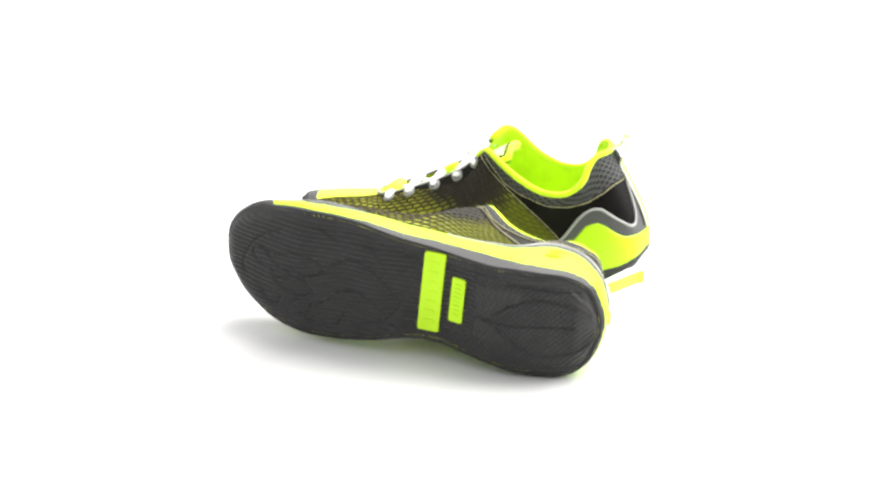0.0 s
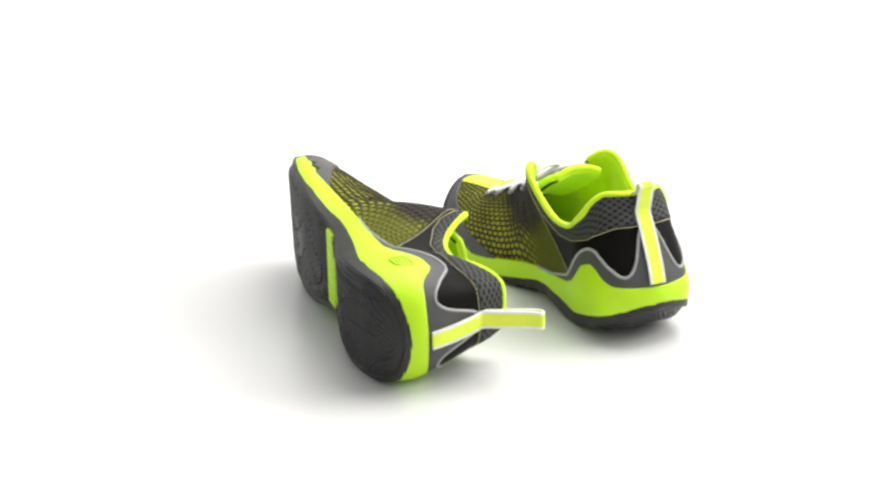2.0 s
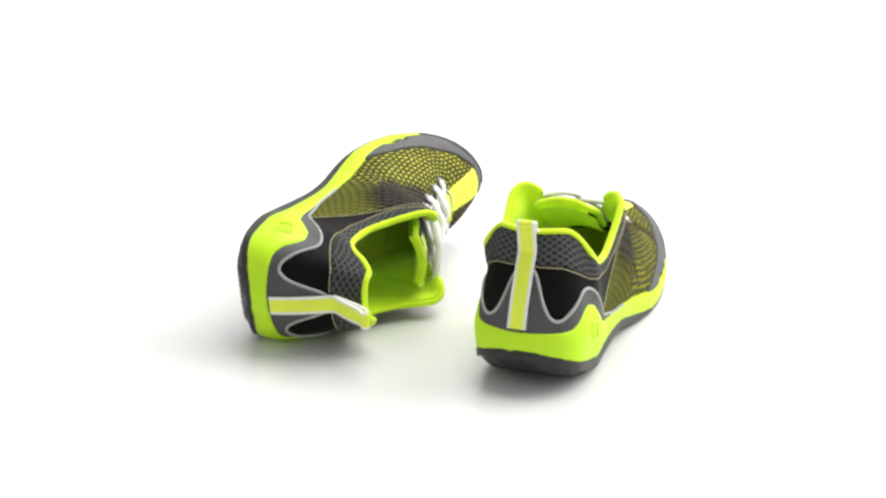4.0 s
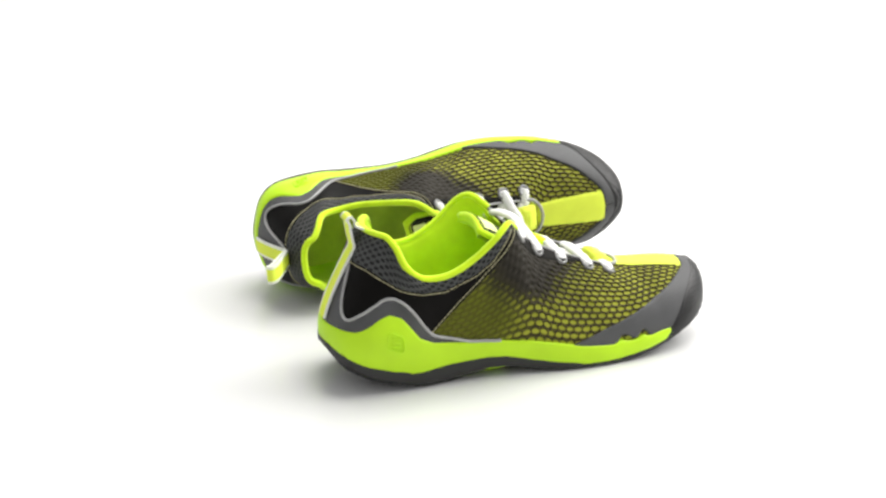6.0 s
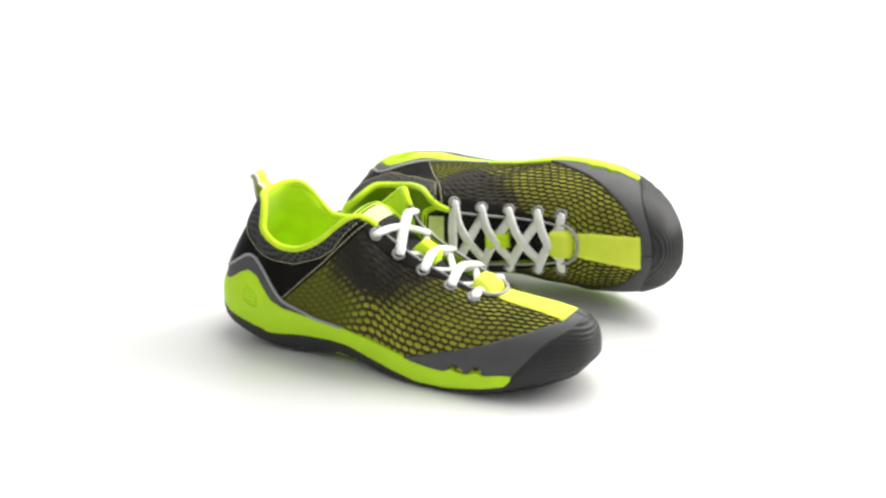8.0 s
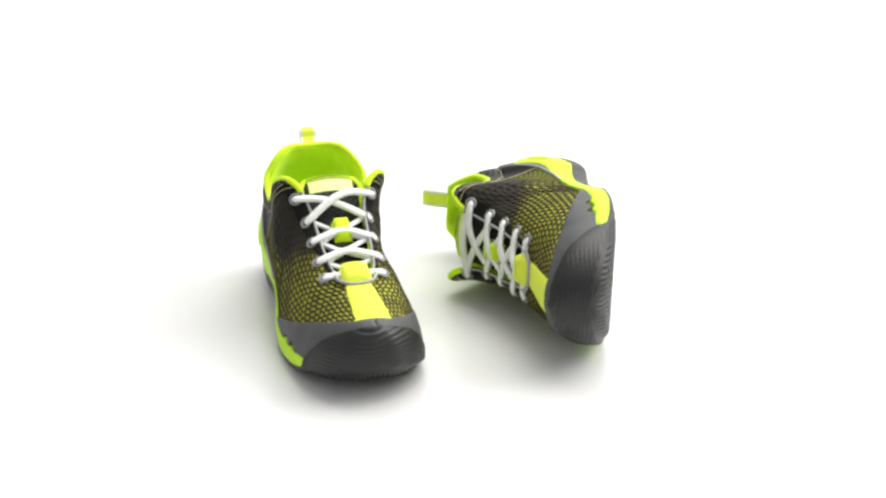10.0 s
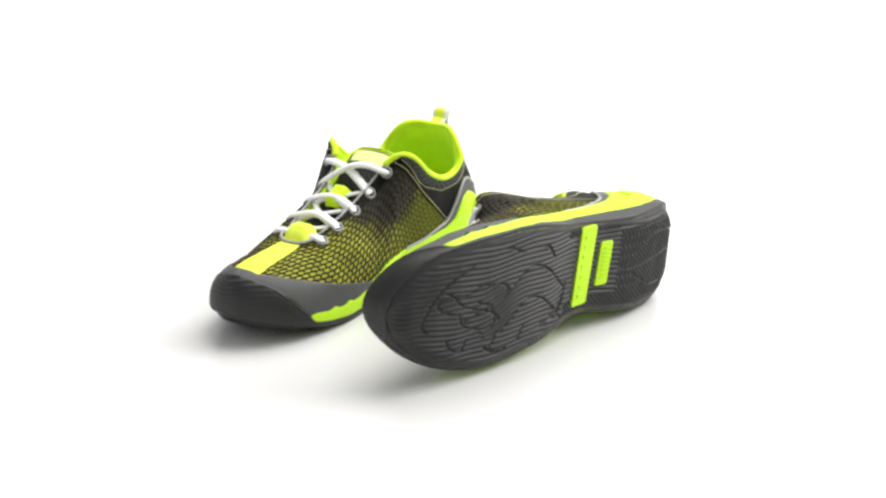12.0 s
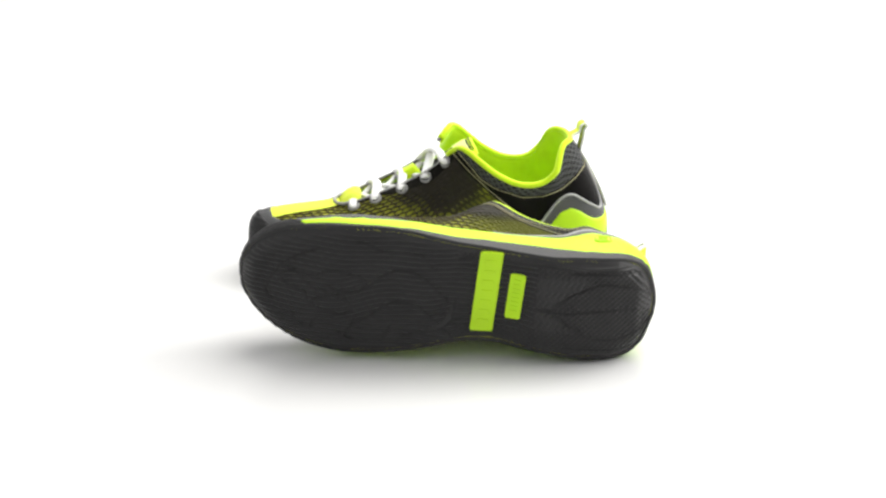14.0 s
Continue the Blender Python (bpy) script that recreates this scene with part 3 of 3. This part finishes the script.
def build_inside(shoe):
    sig = np.linspace(-13.0, 13.0, 140)
    V, F, _ = panel(sig, np.full(len(sig), 0.01), np.full(len(sig), 0.995), -3.2, 16, base=-3.0)
    part("lining", V, [tuple(reversed(f)) for f in F], "lime_cloth", shoe, "lime fabric lining")
    xs = np.linspace(3.5, 289, 60)
    Vb, fr = [], np.linspace(-1, 1, 13)
    for x in xs:
        lat, med = half_widths(x)
        c, w = (lat + med) / 2, (lat - med) / 2 - 0.8
        Vb += [(x, c + w * t, float(bottom_z(x)) + 13 + 3 * t * t) for t in fr]
    part("footbed", Vb, grid_faces(len(xs), len(fr)), "footbed", shoe, "pale yellow footbed")
    # inner vamp lining that closes the toe box from inside
    s = np.linspace(13, RING - 13, 120)
    V, F, _ = panel(s, np.full(len(s), 0.1), np.full(len(s), 0.98), -2.4, 12, base=-2.0)
    part("vamp_lining", V, [tuple(reversed(f)) for f in F], "lime_cloth", shoe, "lime toe lining")


def build_toe(shoe):
    sig = np.linspace(13.8, RING - 13.8, 200)
    lo, hi = [], []
    for q in sig:
        x0 = surf(q, 0.15)[0]
        a = min(reach(q, LIME_TOP), reach(q, OUTSOLE_TOP) if x0 > 240 else 1) - 0.03
        lift = 0.075 * (np.exp(-((x0 - 214) / 7) ** 2) + np.exp(-((x0 - 229) / 5.5) ** 2)) if q < NS else 0
        lo.append(a + lift)
        hi.append(max(reach(q, GUARD_TOP), a + lift + 0.02))
    part("toe_guard", *panel(sig, lo, hi, 2.0, 14)[:2], "grey_synthetic", shoe, "smooth grey toe guard")
    # lime stripe over the toe
    xs, n = np.linspace(223, 281.5, 24), 13
    wid = np.interp(xs, [223, 236, 283], [9.0, 10.5, 13.0])
    crown = np.interp(xs, STATIONS[18:, 3], STATIONS[18:, 5])
    rimz = [np.mean([surf(*on_top(x, k * w))[2] for k in (-1, 1)]) for x, w in zip(xs, wid)]
    rimz = np.polyval(np.polyfit(xs, rimz, 3), xs)
    V = []
    for i, x in enumerate(xs):
        for j in range(n):
            t = -1 + 2 * j / (n - 1)
            rim = i in (0, len(xs) - 1) or j in (0, n - 1)
            V.append((x, wid[i] * t, crown[i] + (rimz[i] - crown[i]) * t * t + (1.1 if rim else 1.9)))
    part("toe_stripe", V, grid_faces(len(xs), n), "lime_pale", shoe, "lime yellow stripe over the toe")


def eyelet_place(k, side):
    s0 = [12.2, 13.35, 14.3, 15.3, 16.25][k]
    v0 = [0.90, 0.90, 0.90, 0.89, 0.87][k]
    s = s0 if side > 0 else RING - s0
    return surf(s, v0), normal(s, v0)


def build_eyelets(shoe):
    for side in (1, -1):
        for k in range(5):
            p, n = eyelet_place(k, side)
            a = np.cross(n, [1.0, 0, 0])
            a /= np.linalg.norm(a)
            b = np.cross(n, a)
            t = np.linspace(0, 2 * math.pi, 16, endpoint=False)
            ring = p + n * 1.4 + 3.9 * (np.cos(t)[:, None] * a + np.sin(t)[:, None] * b)
            part("eyelet", *tube(ring, 1.1, 7, closed=True, up=n), "eyelet_metal", shoe, "grey metal eyelet")


def build_tongue(shoe):
    line = spline([(222, 0, 57), (206, 0, 60.5), (187, 0, 67.5), (166, 0, 77), (146, 0, 88), (134, 0, 96), (124, 0, 102.5), (115, 0, 107.5)], 6)
    wide = np.interp(line[:, 0], [115, 122, 142, 222], [19, 23, 21, 13])
    n, V, uv = 15, [], []
    arc = np.concatenate([[0], np.cumsum(np.linalg.norm(np.diff(line, axis=0), axis=1))])
    d = np.gradient(line, axis=0)
    up = np.stack([d[:, 2], np.zeros(len(d)), -d[:, 0]], 1)
    up /= np.linalg.norm(up, axis=1, keepdims=True)
    loop = [(t, 2.0) for t in np.linspace(-1, 1, n)] + [(t, -2.2) for t in np.linspace(1, -1, n)]
    for i in range(len(line)):
        end = 0.35 if i in (0, len(line) - 1) else 1
        for t, th in loop:
            p = line[i] + up[i] * ((th if th > 0 else th * (1 + 0.9 * max(0, i - len(line) + 20) / 20)) * end * (1 - 0.6 * t ** 6) - 4.5 * t * t) + np.array([0, wide[i] * t, 0])
            V.append(p)
            uv.append((arc[i], wide[i] * t))
    m = len(loop)
    F = [(i * m + j, i * m + (j + 1) % m, (i + 1) * m + (j + 1) % m, (i + 1) * m + j) for i in range(len(line) - 1) for j in range(m)]
    F += [tuple(range(m)), tuple(reversed(range((len(line) - 1) * m, len(line) * m)))]
    tongue = part("tongue", V, F, "tongue_knit", shoe, "black open-knit tongue with lime edge", uv=uv)

    def strip(name, a0, a1, w, lift, mat, label, over=1.0):
        q = np.linspace(a0, a1, 10)
        P = []
        for i, a in enumerate(q):
            c = np.array([np.interp(a, arc, line[:, k]) for k in range(3)])
            u = np.array([np.interp(a, arc, up[:, k]) for k in range(3)])
            ww = np.interp(c[0], [115, 122, 142, 222], [19, 23, 21, 13])
            for j in range(9):
                t = -1 + j / 4
                rim = i in (0, 9) or j in (0, 8)
                P.append(c + u * ((1.0 if rim else lift) - 4.5 * (t * w / ww) ** 2 + 1.2) + np.array([0, w * t, 0]))
        return part(name, P, grid_faces(10, 9), mat, tongue, label)
    L = arc[-1]
    strip("tongue_label", L - 15, L - 3, 17, 0.9, "label_pale", "pale lime tongue label")
    strip("lace_tab", L - 67, L - 47, 6.8, 9.0, "lime_cloth", "lime lace tab")
    rim = [line[i] + np.array([0, wide[i] * 1.0, 0]) - up[i] * 4.4 for i in range(len(line) - 22, len(line))]
    rim2 = [np.array([p[0], -p[1], p[2]]) for p in rim][::-1]
    top = [line[-1] + np.array([0, wide[-1] * t, 0]) - up[-1] * 4.4 * t * t for t in np.linspace(0.9, -0.9, 9)]
    part("tongue_binding", *tube(np.array(rim + top + rim2), 2.6, 8), "lime_cloth", tongue, "lime binding")
    part("tongue_edge", *tube(np.array([p + up[-1] * 1.9 for p in top]), 0.9, 6), "tongue_knit", tongue, "thin dark edge")
    back = []
    for i in range(len(line) - 26, len(line)):
        for t in np.linspace(-1.0, 1.0, 9):
            back.append(line[i] + up[i] * (-4.9 - 4.5 * t * t) + np.array([0, wide[i] * t, 0]))
    for lift in (-1.5, 1.2):
        for t in np.linspace(-1.0, 1.0, 9):
            back.append(line[-1] + (line[-1] - line[-2]) * 0.6 + up[-1] * (lift - 4.5 * t * t) + np.array([0, wide[-1] * t, 0]))
    part("tongue_lining", back, grid_faces(28, 9), "lime_cloth", tongue, "lime tongue lining")


def build_lace(shoe):
    pieces = []
    up = np.array([0, 0, 1.0])

    def hop(a, b, na, nb, lift, sag=0.0, r=3.9):
        m = (a + b) / 2 + np.array([0, 0, lift]) + np.array([sag, 0, 0])
        q1, q3 = a * 0.72 + b * 0.28 + np.array([0.6 * sag, 0, lift * 0.8]), a * 0.28 + b * 0.72 + np.array([0.6 * sag, 0, lift * 0.8])
        path = spline([a - na * 2.0, a + na * 2.0, q1, m, q3, b + nb * 2.0, b - nb * 2.0], 6)
        pieces.append(tube(path, r, 10, flat=0.62))
    E = {(k, s): eyelet_place(k, s) for k in range(5) for s in (1, -1)}
    g = lambda k, s: E[(k, s)]
    inward = lambda k, s, f, dz=0.0: g(k, s)[0] * np.array([1, f, 1]) + np.array([0, 0, dz])
    if SIDE < 0:
        # low diagonals under the tabs, then one arched bar for every row, an open cross at the top
        for k in (4, 3, 2):
            for s in (1, -1):
                hop(inward(k, s, 0.66, 0.5), inward(k - 1, -s, 0.80, -0.5), up * 0.3, up * 0.3, 0.4 + 0.8 * s, 0.5, 2.5)
        for k, lift in ((4, 3.0), (3, 7.0), (2, 7.5)):
            hop(inward(k, 1, 0.93), inward(k, -1, 0.93), g(k, 1)[1], g(k, -1)[1], lift, -2.5 if k < 4 else 0.0)
        hop(inward(0, 1, 0.94), inward(1, -1, 0.93), g(0, 1)[1], g(1, -1)[1], 6.0, 0.5)
        hop(inward(0, -1, 0.94), inward(1, 1, 0.93), g(0, -1)[1], g(1, 1)[1], 10.5, 0.5)
    else:
        # a cross in every row
        hop(inward(4, 1, 0.93), inward(4, -1, 0.93), g(4, 1)[1], g(4, -1)[1], 3.0)
        for k in (4, 3, 2, 1):
            for s, lift in ((1, 4.0), (-1, 7.0)):
                hop(inward(k, s, 0.66, 0.0), inward(k - 1, -s, 0.93), up * 0.3, g(k - 1, -s)[1], lift, 0.8)
        hop(inward(0, 1, 0.94), inward(0, -1, 0.94), g(0, 1)[1], g(0, -1)[1], 5.5, 3.0)
    part("lace", *join(*pieces), "white_lace", shoe, "white laces in arched rows crossed at the top" if SIDE < 0 else "white laces crossed in every row")


def build_keeper(shoe):
    n, V = 9, []
    prof = [(205.5, 1.0), (205.5, 6.0), (207, 8.3), (211, 9.2), (215, 8.6), (219, 6.6), (221.5, 4.0), (222.5, 1.0)]
    for x, lift in prof:
        z0 = np.interp(x, [200, 222], [65.5, 60.0])
        for t in np.linspace(-1, 1, n):
            w = np.interp(x, [205, 214, 223], [11.0, 12.5, 12.0])
            V.append((x, w * t, z0 + lift - 1.6 * t * t - (lift * 0.75 if abs(t) == 1 else 0)))
    keep = part("lace_keeper", V, grid_faces(len(prof), n), "lime_pale", shoe, "lime lace keeper with plain mark")
    a = np.linspace(0, math.pi, 18)
    arc = []
    for q in a:
        x, y = 214 + 13.0 * math.sin(q), 15.0 * math.cos(q)
        ps, pv = on_top(x, y)
        arc.append(surf(ps, pv) + np.array([0, 0, 2.6]))
    arc = np.array(arc)
    part("loop_edge", *tube(arc, 1.35, 8), "grey_piping", keep, "grey cord edge")
    V2, F2 = slab(rounded(208.5, 214.5, -4, 4, 1.5), lambda x, y: 71.0, lambda x, y: 72.4 - 0.03 * y * y - 0.4 * max(0.0, x - 210), 0.2)
    part("mark", V2, F2, "lime_cloth", keep, "plain woven mark", smooth=False)


def build_heel_pull(shoe, lean_x, top_z, hold):
    """Ribbon up the heel, standing over the collar as a loop; lean_x is where the loop's top stands."""
    vs = np.linspace(reach(0.0, curve((-9, 49), (310, 49))), 0.93, 9)
    up = surf(np.zeros(9), vs) + normal(np.zeros(9), vs) * 3.0
    up[:, 1] = 0
    foot = up[hold]
    tip = np.array([lean_x, 0, top_z])
    rise = [foot + (tip - foot) * k for k in (0.3, 0.55, 0.8)]
    if SIDE > 0:
        back = [p + (d, 0, 0) for p, d in zip(rise[::-1], (4.0, 3.4, 2.6))] + [foot + (1.6, 0, 1.0)]
    else:
        back = [tip + (4.8, 0, -6), (lean_x * 0.6 + 12.5, 0, 115), (29, 0, 112.5), (33, 0, 110.5)]
    path = spline(list(up[:hold + 1]) + rise + [tip + (-1.0, 0, -2.5), tip + (1.2, 0, 0), tip + (4.0, 0, -2.0)] + back, 6)
    d = np.gradient(path, axis=0)
    d /= np.linalg.norm(d, axis=1, keepdims=True)
    nrm = np.stack([-d[:, 2], np.zeros(len(d)), d[:, 0]], 1)

    def ribbon(y0, y1, th):
        V = []
        for p, q in zip(path, nrm):
            V += [p + q * th + (0, y0, 0), p + q * th + (0, y1, 0), p - q * th + (0, y1, 0), p - q * th + (0, y0, 0)]
        m = len(path)
        F = [(i * 4 + j, i * 4 + (j + 1) % 4, (i + 1) * 4 + (j + 1) % 4, (i + 1) * 4 + j) for i in range(m - 1) for j in range(4)]
        return V, F + [(0, 1, 2, 3), tuple(range(4 * m - 1, 4 * m - 5, -1))]
    pull = part("heel_pull", *ribbon(-4.6, 4.6, 0.9), "lime_pale", shoe, "lime heel pull ribbon with white edges", smooth=False)
    for s in (1, -1):
        part("ribbon_edge", *ribbon(min(s * 4.6, s * 6.6), max(s * 4.6, s * 6.6), 0.75), "white_edge", pull, "white woven edge", smooth=False)


def build_shoe(side, size, pinch, lean_x, top_z, label):
    global SIDE, SIZE, TABLE
    SIDE, SIZE, TABLE = side, size, ring_table(pinch)
    shoe = tagged(new("sports_shoe"), label, "shoe", group="pair of sports shoes")
    build_outsole(shoe)
    build_midsole(shoe)
    build_upper(shoe)
    build_quarter(shoe)
    build_eyestays(shoe)
    build_heel_trim(shoe)
    build_collar(shoe)
    build_inside(shoe)
    build_toe(shoe)
    build_tongue(shoe)
    build_keeper(shoe)
    build_eyelets(shoe)
    build_lace(shoe)
    build_heel_pull(shoe, lean_x, top_z, 7 if side < 0 else 6)
    return shoe


upright_shoe = build_shoe(-1, 0.98, 1.0, 20, 121.5, "lime and black mesh sports shoe standing upright, white laces")
tipped_shoe = build_shoe(1, 1.0, 0.86, 5, 131, "lime and black mesh shoe lying on its side, charcoal sole")

# ---- where the shoes stand on the turning table, before it turns ----
UPRIGHT = Matrix.Translation((-0.1368, -0.0910, -0.0013)) @ Matrix.Rotation(radians(-0.5), 4, "Z")
AX = Vector((0.977, -0.210, 0.066)).normalized()
UPZ = Vector((-0.22, -0.971, 0.048))
UPZ = (UPZ - AX * UPZ.dot(AX)).normalized()
LATY = UPZ.cross(AX)
TIPPED = Matrix((AX, LATY, UPZ)).transposed().to_4x4()
TIPPED.translation = Vector((0.0213, 0.1073, -0.0482)) + TIPPED.to_3x3() @ Vector((-0.140, 0.093, 0.003))


# the table turns evenly but for small lags of its drive: seconds, degrees ahead
LAG = [(0.0, -0.1), (0.5, -0.2), (1.0, -0.2), (1.5, 0.3), (2.0, -0.6), (2.5, 0.0), (3.0, 0.1), (4.25, 0.0), (5.5, 0.5), (6.0, -0.4), (6.5, 0.0),
       (7.0, 0.65), (7.5, -0.5), (8.0, -0.1), (9.25, 0.0), (10.5, 0.0), (11.0, 0.2), (11.5, -0.65), (12.0, 0.0), (12.5, 0.3), (13.0, 0.3), (13.5, -0.8), (14.0, 0.0)]


def table_turn(t, ahead):
    return Matrix.Rotation(radians(-(272.62 + 24.2415 * (t - 7) + ahead) - 90), 4, "Z")


def motions():
    walk(upright_shoe, [(t, table_turn(t, d) @ UPRIGHT) for t, d in LAG])
    walk(tipped_shoe, [(t, table_turn(t, d) @ TIPPED) for t, d in LAG])


motions()
